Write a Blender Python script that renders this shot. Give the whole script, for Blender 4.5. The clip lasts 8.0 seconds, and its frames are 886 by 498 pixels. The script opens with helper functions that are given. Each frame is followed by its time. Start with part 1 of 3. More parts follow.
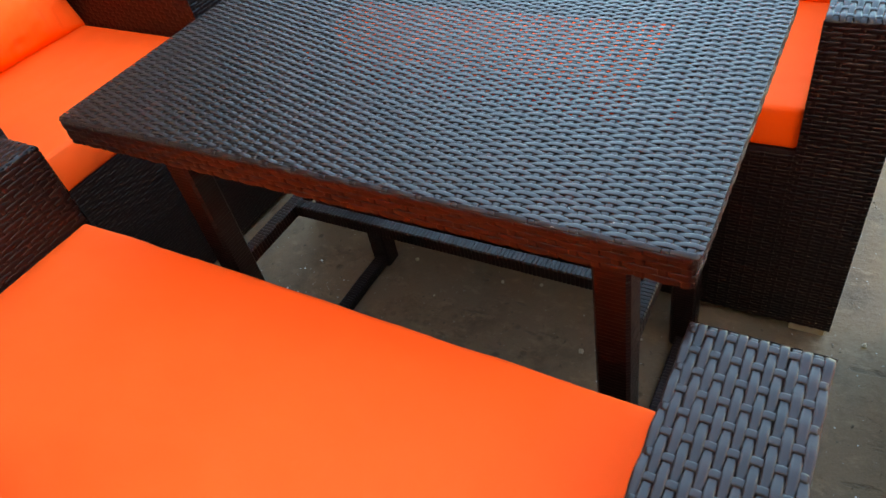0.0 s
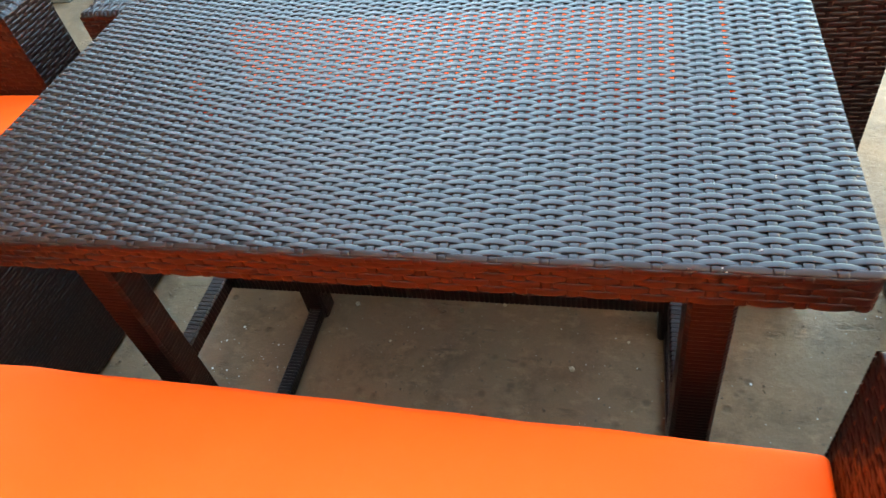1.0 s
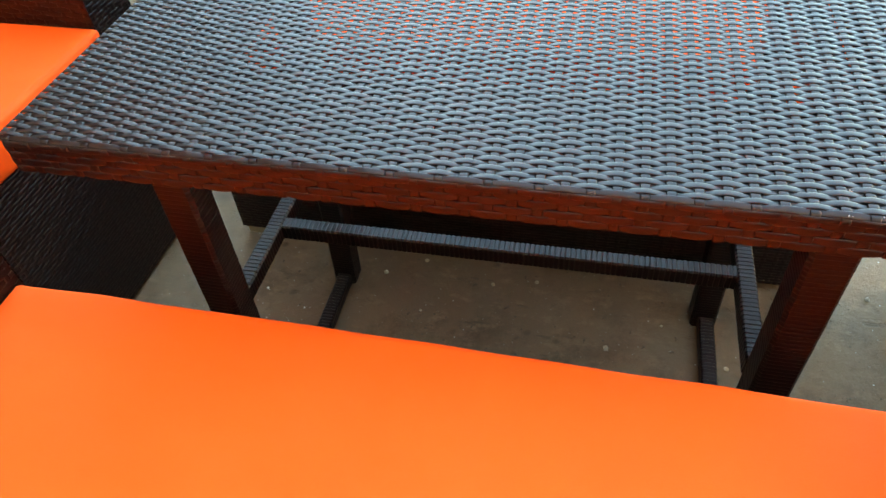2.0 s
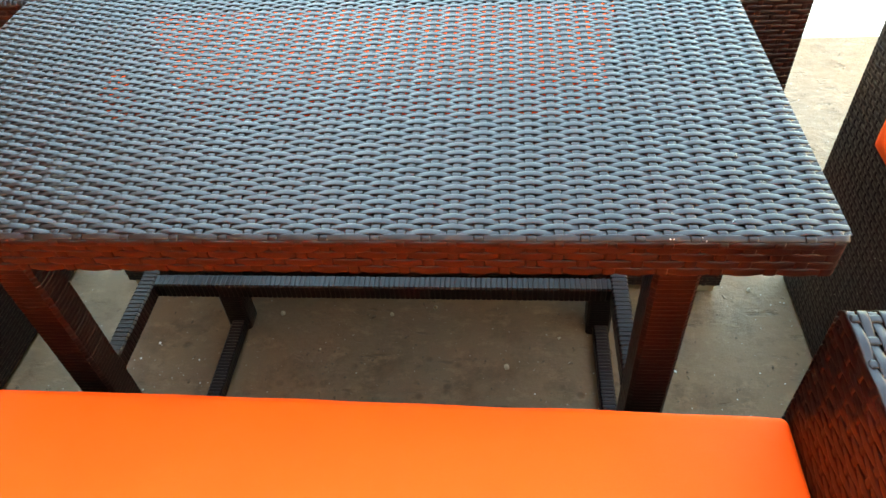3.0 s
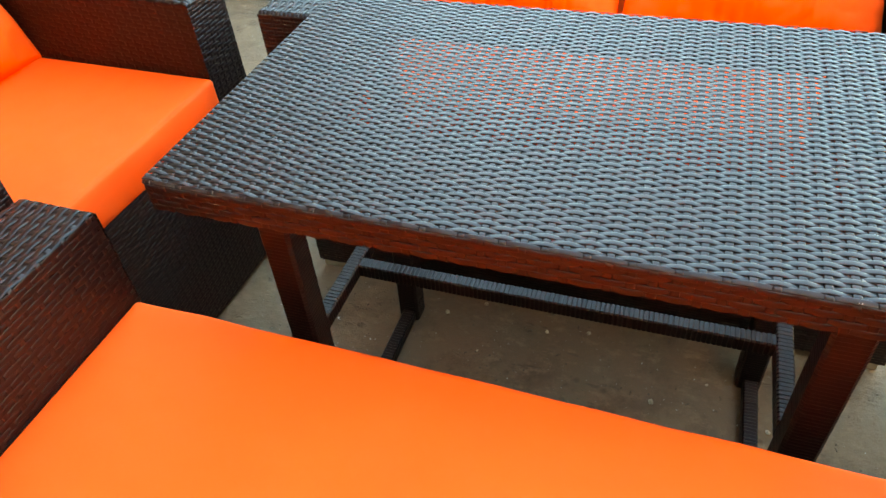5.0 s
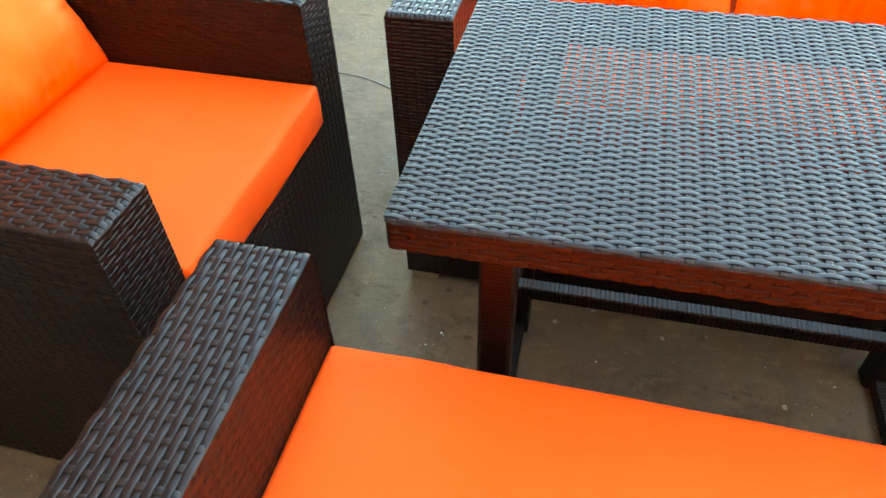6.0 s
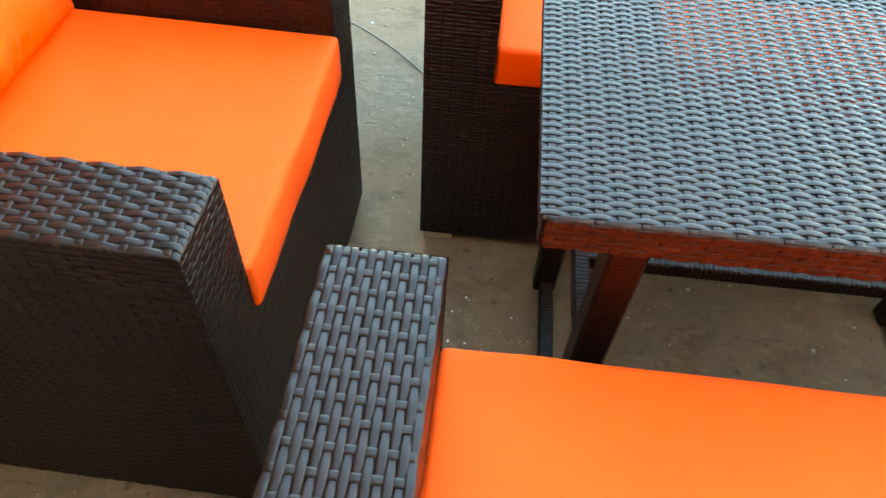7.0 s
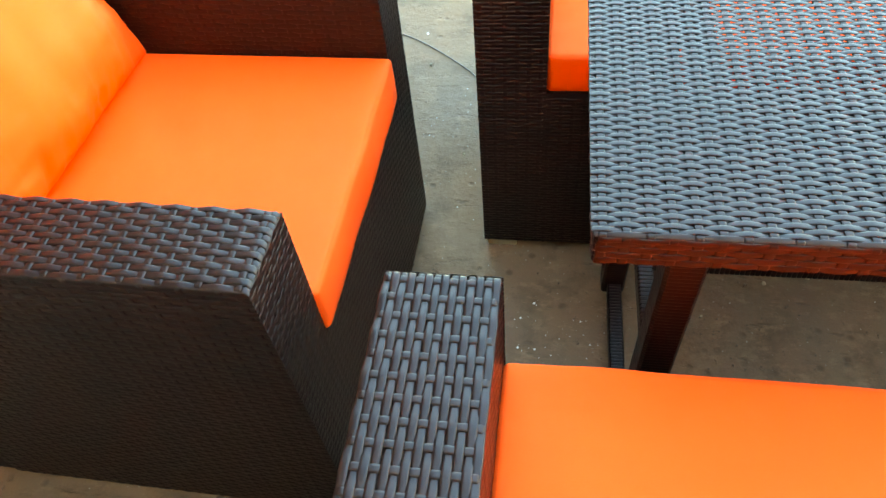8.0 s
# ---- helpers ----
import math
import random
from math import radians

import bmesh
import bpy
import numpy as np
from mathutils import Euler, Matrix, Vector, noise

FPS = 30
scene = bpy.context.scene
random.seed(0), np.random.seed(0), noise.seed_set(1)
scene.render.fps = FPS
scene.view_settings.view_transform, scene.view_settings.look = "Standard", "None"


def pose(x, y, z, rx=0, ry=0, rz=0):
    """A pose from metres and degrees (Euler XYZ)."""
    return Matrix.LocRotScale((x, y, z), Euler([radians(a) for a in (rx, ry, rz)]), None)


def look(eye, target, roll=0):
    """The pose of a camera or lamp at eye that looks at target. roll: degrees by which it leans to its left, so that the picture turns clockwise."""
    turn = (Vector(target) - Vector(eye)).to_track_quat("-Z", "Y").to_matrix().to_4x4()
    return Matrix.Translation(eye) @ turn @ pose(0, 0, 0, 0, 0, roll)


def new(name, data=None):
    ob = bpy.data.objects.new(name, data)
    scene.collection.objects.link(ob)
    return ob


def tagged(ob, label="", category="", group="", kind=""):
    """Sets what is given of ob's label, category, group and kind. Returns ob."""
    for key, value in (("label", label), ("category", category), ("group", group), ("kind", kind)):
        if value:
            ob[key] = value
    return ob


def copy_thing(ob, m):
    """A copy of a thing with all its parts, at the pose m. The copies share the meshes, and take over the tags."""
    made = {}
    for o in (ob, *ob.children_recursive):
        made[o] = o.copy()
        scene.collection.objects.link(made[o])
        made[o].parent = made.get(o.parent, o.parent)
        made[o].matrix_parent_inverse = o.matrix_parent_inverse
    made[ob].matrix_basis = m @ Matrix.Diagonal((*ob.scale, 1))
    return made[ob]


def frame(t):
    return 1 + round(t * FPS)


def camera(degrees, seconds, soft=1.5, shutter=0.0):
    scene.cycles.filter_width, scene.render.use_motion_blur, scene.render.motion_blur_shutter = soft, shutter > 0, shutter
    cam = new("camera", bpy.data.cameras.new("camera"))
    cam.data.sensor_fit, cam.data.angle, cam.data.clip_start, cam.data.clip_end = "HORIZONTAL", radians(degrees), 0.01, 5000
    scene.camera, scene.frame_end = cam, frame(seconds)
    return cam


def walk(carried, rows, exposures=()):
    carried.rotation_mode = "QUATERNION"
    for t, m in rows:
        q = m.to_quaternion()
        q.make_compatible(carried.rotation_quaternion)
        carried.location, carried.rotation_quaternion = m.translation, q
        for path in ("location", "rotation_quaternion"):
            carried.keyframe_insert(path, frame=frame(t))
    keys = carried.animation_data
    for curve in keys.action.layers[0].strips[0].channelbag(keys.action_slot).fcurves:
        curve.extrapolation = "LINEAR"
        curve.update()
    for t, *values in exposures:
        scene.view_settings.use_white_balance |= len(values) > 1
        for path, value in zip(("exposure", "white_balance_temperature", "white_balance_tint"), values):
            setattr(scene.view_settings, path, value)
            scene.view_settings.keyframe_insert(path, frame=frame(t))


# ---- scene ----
cam = camera(64.7, 8.0, soft=1.5, shutter=0.1)
PATH = [
    (0, (0.777, -0.868, 1.195), (-0.116, 0.293, -0.167), -13.5),
    (0.5, (0.622, -0.815, 1.171), (-0.184, 0.297, -0.283), -15.3),
    (0.8, (0.557, -0.789, 1.16), (-0.003, 0.43, -0.323), -11.4),
    (1, (0.504, -0.787, 1.153), (0.013, 0.523, -0.276), -12.7),
    (1.2, (0.427, -0.817, 1.152), (-0.126, 0.508, -0.24), -12.5),
    (2.3, (0.347, -0.857, 1.115), (0.018, 0.457, -0.356), -3.5),
    (2.5, (0.36, -0.843, 1.126), (0.04, 0.448, -0.368), -5.8),
    (3, (0.424, -0.815, 1.133), (0.24, 0.575, -0.293), -5.1),
    (3.5, (0.487, -0.8, 1.135), (0.337, 0.574, -0.31), -6.7),
    (4, (0.517, -0.81, 1.153), (0.269, 0.557, -0.285), -10.5),
    (4.5, (0.477, -0.864, 1.193), (-0.071, 0.536, -0.126), -9.6),
    (5, (0.367, -0.919, 1.212), (-0.188, 0.443, -0.144), -5.4),
    (5.2, (0.323, -0.933, 1.213), (-0.218, 0.48, -0.095), -4.1),
    (6.3, (-0.101, -0.929, 1.246), (-0.443, 0.395, -0.214), -2.7),
    (6.5, (-0.114, -0.938, 1.256), (-0.597, 0.327, -0.216), -6.0),
    (6.8, (-0.204, -0.87, 1.221), (-0.395, 0.465, -0.256), -1.0),
    (7, (-0.301, -0.853, 1.209), (-0.369, 0.415, -0.336), 3.6),
    (7.5, (-0.368, -0.867, 1.223), (-0.551, 0.397, -0.316), -0.8),
    (8, (-0.281, -0.842, 1.239), (-0.56, 0.395, -0.307), -7.2),
]
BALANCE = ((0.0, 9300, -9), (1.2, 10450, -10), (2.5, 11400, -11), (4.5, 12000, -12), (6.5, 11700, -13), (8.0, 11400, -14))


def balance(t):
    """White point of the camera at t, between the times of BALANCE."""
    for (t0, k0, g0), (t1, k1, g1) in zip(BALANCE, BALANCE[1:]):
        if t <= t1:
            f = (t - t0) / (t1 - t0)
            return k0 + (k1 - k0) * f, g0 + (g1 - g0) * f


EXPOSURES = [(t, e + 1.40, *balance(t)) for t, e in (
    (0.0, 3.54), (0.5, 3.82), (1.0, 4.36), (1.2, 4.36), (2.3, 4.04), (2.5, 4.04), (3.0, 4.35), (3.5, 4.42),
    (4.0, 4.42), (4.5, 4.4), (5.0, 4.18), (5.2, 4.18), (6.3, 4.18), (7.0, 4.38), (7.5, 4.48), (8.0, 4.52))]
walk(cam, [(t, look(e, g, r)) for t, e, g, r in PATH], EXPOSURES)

# ---- light ----
SUN_EL, SUN_AZ = radians(38), radians(176)  # azimuth from +x towards +y
world = bpy.data.worlds.new("world")
scene.world = world
world.use_nodes = True
wn = world.node_tree.nodes
sky = wn.new("ShaderNodeTexSky")
sky.sky_type = "NISHITA"
sky.sun_disc = False
sky.sun_elevation = SUN_EL
sky.sun_rotation = radians(90) - SUN_AZ
sky.air_density, sky.dust_density, sky.ozone_density = 1.0, 1.0, 5.5
sky.altitude = 400
wn["Background"].inputs["Strength"].default_value = 0.10
world.node_tree.links.new(sky.outputs[0], wn["Background"].inputs["Color"])
sun = new("sun", bpy.data.lights.new("sun", "SUN"))
sun.data.energy, sun.data.angle, sun.data.color = 5.0, radians(0.6), (1.0, 0.95, 0.87)
sun.matrix_world = look((9 * math.cos(SUN_AZ), 9 * math.sin(SUN_AZ), 9 * math.tan(SUN_EL)), (0, 0, 0))


# ---- materials ----
def shader(name):
    m = bpy.data.materials.new(name)
    m.use_nodes = True
    t = m.node_tree
    return m, t.nodes, t.links, t.nodes["Principled BSDF"]


def mix(n, l, fac, a, b, mode="MIX"):
    k = n.new("ShaderNodeMix")
    k.data_type, k.blend_type = "RGBA", mode
    for i, v in ((0, fac), (6, a), (7, b)):
        if hasattr(v, "links"):
            l.new(v, k.inputs[i])
        else:
            k.inputs[i].default_value = v if i == 0 else (*v, 1)
    return k.outputs[2]


def noise_of(n, l, scale, detail=4, rough=0.6, stretch=None):
    c = n.new("ShaderNodeTexCoord")
    k = n.new("ShaderNodeTexNoise")
    k.inputs["Scale"].default_value, k.inputs["Detail"].default_value, k.inputs["Roughness"].default_value = scale, detail, rough
    if stretch:
        mp = n.new("ShaderNodeMapping")
        mp.inputs["Scale"].default_value = stretch
        l.new(c.outputs["Object"], mp.inputs[0])
        l.new(mp.outputs[0], k.inputs["Vector"])
    else:
        l.new(c.outputs["Object"], k.inputs["Vector"])
    return k.outputs["Fac"]


def ramp(n, l, src, a, b):
    k = n.new("ShaderNodeMapRange")
    k.inputs["From Min"].default_value, k.inputs["From Max"].default_value = a, b
    l.new(src, k.inputs["Value"])
    return k.outputs[0]


def bump(n, l, p, height, strength, dist):
    k = n.new("ShaderNodeBump")
    k.inputs["Strength"].default_value, k.inputs["Distance"].default_value = strength, dist
    l.new(height, k.inputs["Height"])
    l.new(k.outputs[0], p.inputs["Normal"])


def make_rattan(name, dark, light, rough):
    m, n, l, p = shader(name)
    info = n.new("ShaderNodeObjectInfo")
    a = mix(n, l, info.outputs["Random"], dark, light)
    dust = ramp(n, l, noise_of(n, l, 9, 5), 0.45, 0.8)
    l.new(mix(n, l, dust, a, (light[0] * 1.35, light[1] * 1.35, light[2] * 1.4)), p.inputs["Base Color"])
    fine = noise_of(n, l, 260, 3)
    r = n.new("ShaderNodeMapRange")
    r.inputs["To Min"].default_value, r.inputs["To Max"].default_value = rough - 0.07, rough + 0.1
    l.new(noise_of(n, l, 30, 4), r.inputs["Value"])
    l.new(r.outputs[0], p.inputs["Roughness"])
    p.inputs["Specular IOR Level"].default_value = 0.28
    p.inputs["Specular Tint"].default_value = (0.95, 0.98, 1.0, 1)
    bump(n, l, p, fine, 0.25, 0.0006)
    return m


RATTAN = make_rattan("rattan", (0.0084, 0.0017, 0.0010), (0.0118, 0.0025, 0.0015), 0.38)
FRAME = make_rattan("frame_dark", (0.016, 0.007, 0.006), (0.020, 0.009, 0.008), 0.6)


def make_fabric():
    m, n, l, p = shader("orange_fabric")
    big = ramp(n, l, noise_of(n, l, 5, 3), 0.3, 0.7)
    l.new(mix(n, l, big, (0.97, 0.078, 0.0088), (0.99, 0.086, 0.0102)), p.inputs["Base Color"])
    p.inputs["Roughness"].default_value = 0.75
    p.inputs["Specular IOR Level"].default_value = 0.2
    soft = n.new("ShaderNodeMath")
    soft.operation = "MULTIPLY_ADD"
    soft.inputs[1].default_value = 0.12
    l.new(noise_of(n, l, 700, 2), soft.inputs[0])
    folds = n.new("ShaderNodeMath")
    folds.operation = "MULTIPLY"
    l.new(noise_of(n, l, 6, 1.5, 0.45, (1, 1.5, 1)), folds.inputs[0])
    folds.inputs[1].default_value = 8.0
    l.new(folds.outputs[0], soft.inputs[2])
    bump(n, l, p, soft.outputs[0], 0.4, 0.0036)
    return m


FABRIC = make_fabric()


def make_concrete(name, dark, light, stain, scale=1.0):
    m, n, l, p = shader(name)
    a = ramp(n, l, noise_of(n, l, 2.2 * scale, 8, 0.62), 0.32, 0.68)
    c = mix(n, l, a, dark, light)
    b = ramp(n, l, noise_of(n, l, 8 * scale, 9, 0.72), 0.5, 0.72)
    c = mix(n, l, b, c, stain)
    b2 = ramp(n, l, noise_of(n, l, 17 * scale, 10, 0.75, (1, 1.7, 1)), 0.53, 0.7)
    c = mix(n, l, b2, c, tuple(v * 1.25 for v in light))
    s = ramp(n, l, noise_of(n, l, 44 * scale, 4, 0.6, (1.3, 0.8, 1)), 0.66, 0.73)
    c = mix(n, l, s, c, tuple(v * 0.65 for v in stain))
    g = ramp(n, l, noise_of(n, l, 150 * scale, 2, 0.5), 0.72, 0.77)
    c = mix(n, l, g, c, (0.62, 0.6, 0.55))
    marks = ramp(n, l, noise_of(n, l, 9 * scale, 6, 0.65, (1.0, 3.2, 1)), 0.60, 0.70)
    c = mix(n, l, marks, c, mix(n, l, 0.55, c, tuple(v * 0.55 for v in stain)))
    cell = n.new("ShaderNodeTexVoronoi")
    cell.inputs["Scale"].default_value, cell.inputs["Randomness"].default_value = 26 * scale, 1.0
    l.new(n.new("ShaderNodeTexCoord").outputs["Object"], cell.inputs["Vector"])
    some = ramp(n, l, noise_of(n, l, 5 * scale, 3), 0.52, 0.60)
    pit = n.new("ShaderNodeMath")
    pit.operation = "MULTIPLY"
    l.new(ramp(n, l, cell.outputs["Distance"], 0.26, 0.12), pit.inputs[0])
    l.new(some, pit.inputs[1])
    # pits are darkened in colour too, which puts shading into the recesses
    c = mix(n, l, pit.outputs[0], c, mix(n, l, 0.5, c, tuple(v * 0.5 for v in stain)))
    grain = ramp(n, l, noise_of(n, l, 320 * scale, 3, 0.6), 0.2, 0.8)
    c = mix(n, l, grain, mix(n, l, 0.18, c, (0, 0, 0)), c)
    l.new(c, p.inputs["Base Color"])
    r = n.new("ShaderNodeMapRange")
    r.inputs["To Min"].default_value, r.inputs["To Max"].default_value = 0.5, 0.85
    l.new(a, r.inputs["Value"])
    l.new(r.outputs[0], p.inputs["Roughness"])
    p.inputs["Specular IOR Level"].default_value = 0.25
    rough = n.new("ShaderNodeMath")
    rough.operation = "ADD"
    l.new(noise_of(n, l, 22 * scale, 10, 0.7), rough.inputs[0])
    l.new(s, rough.inputs[1])
    worn = n.new("ShaderNodeMath")
    worn.operation = "MULTIPLY_ADD"
    worn.inputs[1].default_value = -0.5
    l.new(pit.outputs[0], worn.inputs[0])
    l.new(rough.outputs[0], worn.inputs[2])
    low = n.new("ShaderNodeMath")
    low.operation = "MULTIPLY_ADD"
    low.inputs[1].default_value = -0.35
    l.new(marks, low.inputs[0])
    l.new(worn.outputs[0], low.inputs[2])
    bump(n, l, p, low.outputs[0], 0.7, 0.007)
    return m


CONCRETE = make_concrete("concrete_floor", (0.138, 0.080, 0.045), (0.205, 0.126, 0.074), (0.088, 0.050, 0.027))
PALE = make_concrete("pale_ground", (0.34, 0.31, 0.265), (0.46, 0.43, 0.37), (0.27, 0.245, 0.21), 0.5)
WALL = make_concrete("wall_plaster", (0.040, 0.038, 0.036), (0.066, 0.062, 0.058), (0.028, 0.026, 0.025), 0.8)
# darker than WALL: the corner's shade is put into this colour
SHADEWALL = make_concrete("wall_shade", (0.012, 0.0115, 0.011), (0.020, 0.019, 0.018), (0.008, 0.008, 0.0075), 0.8)
BROWN = make_concrete("wall_brown", (0.15, 0.082, 0.05), (0.20, 0.115, 0.072), (0.11, 0.06, 0.037), 0.8)
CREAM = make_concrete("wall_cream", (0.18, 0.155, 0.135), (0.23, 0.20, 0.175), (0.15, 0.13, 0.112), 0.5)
# pale pink of the added south wall, picked for the light it bounces
BOUNCEWALL = make_concrete("wall_pink_bounce", (0.50, 0.37, 0.29), (0.60, 0.46, 0.37), (0.40, 0.29, 0.22), 1.2)
ROOF = make_concrete("roof_sheet", (0.14, 0.10, 0.08), (0.20, 0.15, 0.12), (0.10, 0.07, 0.05), 0.3)
STONE = make_concrete("pebble_stone", (0.36, 0.27, 0.18), (0.52, 0.43, 0.32), (0.22, 0.16, 0.11), 6.0)


def make_plain(name, colour, rough, vary=0.15, scale=60):
    m, n, l, p = shader(name)
    f = noise_of(n, l, scale, 5)
    l.new(mix(n, l, f, tuple(c * (1 - vary) for c in colour), tuple(min(1, c * (1 + vary)) for c in colour)), p.inputs["Base Color"])
    p.inputs["Roughness"].default_value = rough
    bump(n, l, p, f, 0.2, 0.001)
    return m


WOOD = make_plain("pale_wood", (0.42, 0.34, 0.23), 0.7)
POST = make_concrete("post_concrete", (0.16, 0.15, 0.135), (0.24, 0.225, 0.205), (0.11, 0.10, 0.09), 3.0)


def make_film():
    m, n, l, p = shader("plastic_film")
    p.inputs["Base Color"].default_value = (0.26, 0.25, 0.235, 1)
    p.inputs["Roughness"].default_value = 0.4
    p.inputs["Transmission Weight"].default_value = 0.3
    p.inputs["IOR"].default_value = 1.25
    bump(n, l, p, noise_of(n, l, 25, 5), 0.5, 0.01)
    return m


FILM = make_film()
WIRE = make_plain("wire_grey", (0.13, 0.11, 0.095), 0.5)
SOIL = make_plain("brown_soil", (0.10, 0.065, 0.04), 0.9, 0.4, 90)
CHIP = make_plain("white_paint", (0.62, 0.62, 0.60), 0.4)


# ---- mesh helpers ----
def mesh_of(name, verts, faces, material, smooth=True):
    me = bpy.data.meshes.new(name)
    me.from_pydata(verts, [], faces)
    me.materials.append(material)
    if smooth:
        me.polygons.foreach_set("use_smooth", [True] * len(me.polygons))
    me.update()
    return me


def child(name, me, parent, label=""):
    ob = new(name, me)
    ob.parent = parent
    return tagged(ob, label) if label else ob


def part(name, bm, material, parent, label="", smooth=True):
    me = bpy.data.meshes.new(name)
    bm.to_mesh(me)
    bm.free()
    me.materials.append(material)
    if smooth:
        me.polygons.foreach_set("use_smooth", [True] * len(me.polygons))
    return child(name, me, parent, label)


def box(bm, x0, x1, y0, y1, z0, z1, bevel=0.0, segs=2):
    r = bmesh.ops.create_cube(bm, size=1)
    for v in r["verts"]:
        v.co = Vector(((x0 + x1) / 2 + v.co.x * (x1 - x0), (y0 + y1) / 2 + v.co.y * (y1 - y0), (z0 + z1) / 2 + v.co.z * (z1 - z0)))
    if bevel:
        edges = list({e for v in r["verts"] for e in v.link_edges})
        bmesh.ops.bevel(bm, geom=edges, offset=bevel, segments=segs, profile=0.5, affect="EDGES")
    return bm


class Profile:
    """A path in a plane with rounded corners, walked by its length."""

    def __init__(self, pts, r, n=4):
        out = [Vector(pts[0])]
        for a, b, c in zip(pts, pts[1:], pts[2:]):
            a, b, c = Vector(a), Vector(b), Vector(c)
            p, q = b + (a - b).normalized() * r, b + (c - b).normalized() * r
            for k in range(n + 1):
                f = k / n
                out.append(p * (1 - f) ** 2 + b * 2 * f * (1 - f) + q * f * f)
        out.append(Vector(pts[-1]))
        self.pts = out
        self.cum = [0.0]
        for a, b in zip(out, out[1:]):
            self.cum.append(self.cum[-1] + (b - a).length)
        self.length = self.cum[-1]

    def at(self, s):
        """Point, tangent and left-hand normal at the length s."""
        s = min(max(s, 0.0), self.length)
        i = 0
        while i < len(self.pts) - 2 and self.cum[i + 1] < s:
            i += 1
        a, b = self.pts[i], self.pts[i + 1]
        d = b - a
        t = d.normalized()
        return a + d * ((s - self.cum[i]) / max(d.length, 1e-9)), t, Vector((-t.y, t.x))


def ribbon(path, side, up, half, thick, wide=None):
    """A closed flat strand along path: verts and faces."""
    verts, faces = [], []
    ring = ((-1, -0.5), (-0.86, 0.12), (-0.45, 0.36), (0.45, 0.36), (0.86, 0.12), (1, -0.5), (0, -0.7))
    for p, s, u, w in zip(path, side, up, wide or [1.0] * len(path)):
        for a, b in ring:
            verts.append(p + s * (a * half * w) + u * (b * thick))
    k = len(ring)
    for i in range(len(path) - 1):
        for j in range(k):
            a, b = i * k + j, i * k + (j + 1) % k
            faces.append((a, b, b + k, a + k))
    return verts, faces


def open_ribbon(path, side, up, half, thick, wide=None):
    verts, faces = [], []
    ring = ((-1, -0.6), (-0.86, 0.1), (-0.45, 0.36), (0.45, 0.36), (0.86, 0.1), (1, -0.6))
    k = len(ring)
    for p, s, u, w in zip(path, side, up, wide or [1.0] * len(path)):
        for a, b in ring:
            verts.append(p + s * (a * half * w) + u * (b * thick))
    for i in range(len(path) - 1):
        for j in range(k - 1):
            a = i * k + j
            faces.append((a, a + 1, a + k + 1, a + k))
    return verts, faces


def weave(u0, u1, prof, put, pu, pv, wu, wv, amp, thick, steps=4, closed=False, seed=1, side_amp=0.5, taper=0.0, rise=0.25, pressed=0.0):
    """Strands of a plain weave over a profile. put(u, a, b) lays a point into space. pressed flattens and widens the strands of upright faces. Returns wefts and warps, each a list of (verts, faces)."""
    rng = random.Random(seed)
    rib = ribbon if closed else open_ribbon
    nu, nv = max(2, round((u1 - u0) / pu)), max(2, round(prof.length / pv))
    pu, pv = (u1 - u0) / nu, prof.length / nv
    e = 1e-3

    def space(u, c, t, nn, dt, dn):
        return put(u, c.x + t.x * dt + nn.x * dn, c.y + t.y * dt + nn.y * dn)

    wefts, warps = [], []
    flat = lambda nn: amp * (side_amp + (1 - side_amp) * nn.y ** 4)
    for j in range(nv):
        c, t, nn = prof.at((j + 0.5) * pv)
        o = space(0, c, t, nn, 0, 0)
        side = (space(0, c, t, nn, e, 0) - o).normalized()
        up = (space(0, c, t, nn, 0, e) - o).normalized()
        press = pressed * (1 - nn.y ** 4)
        wob, ph = rng.uniform(-0.06, 0.06) * pv, rng.uniform(0, 6)
        path, sides, ups, wide = [], [], [], []
        for k in range(nu * steps + 1):
            u = u0 + k * pu / steps
            wave = math.cos(math.pi * (k / steps - 0.5 - j))
            wave = 0.55 * wave + 0.45 * (1 - 2 * math.acos(max(-1.0, min(1.0, wave))) / math.pi)
            d = wob + 0.025 * pv * math.sin(u * 31 + ph)
            path.append(space(u, c, t, nn, d, flat(nn) * wave))
            sides.append(side)
            ups.append(up)
            wide.append((1 + 0.12 * press) * (1 - (taper + 0.42 * press) * (0.5 - 0.5 * math.cos(math.pi * (k / steps - 0.5 - j))) ** 2))
        wefts.append(rib(path, sides, ups, wv / 2 * rng.uniform(0.95, 1.04), thick * (1 - 0.5 * press), wide))
    ua = (put(e, 0, 0) - put(0, 0, 0)).normalized()
    for i in range(nu):
        u = u0 + (i + 0.5) * pu + rng.uniform(-0.03, 0.03) * pu
        path, sides, ups = [], [], []
        for k in range(nv * 2 + 1):
            c, t, nn = prof.at(k * pv / 2)
            wave = -math.cos(math.pi * (i + (k - 1) / 2)) if k % 2 else 0.0
            o = space(u, c, t, nn, 0, 0)
            path.append(space(u, c, t, nn, 0, flat(nn) * rise * wave))
            sides.append(ua)
            ups.append((space(u, c, t, nn, 0, e) - o).normalized())
        warps.append(rib(path, sides, ups, wu / 2, thick))
    return wefts, warps


def woven(parent, u0, u1, prof, put, **k):
    for v, f in sum(weave(u0, u1, prof, put, **k), []):
        child("strand", mesh_of("strand", v, f, RATTAN), parent)


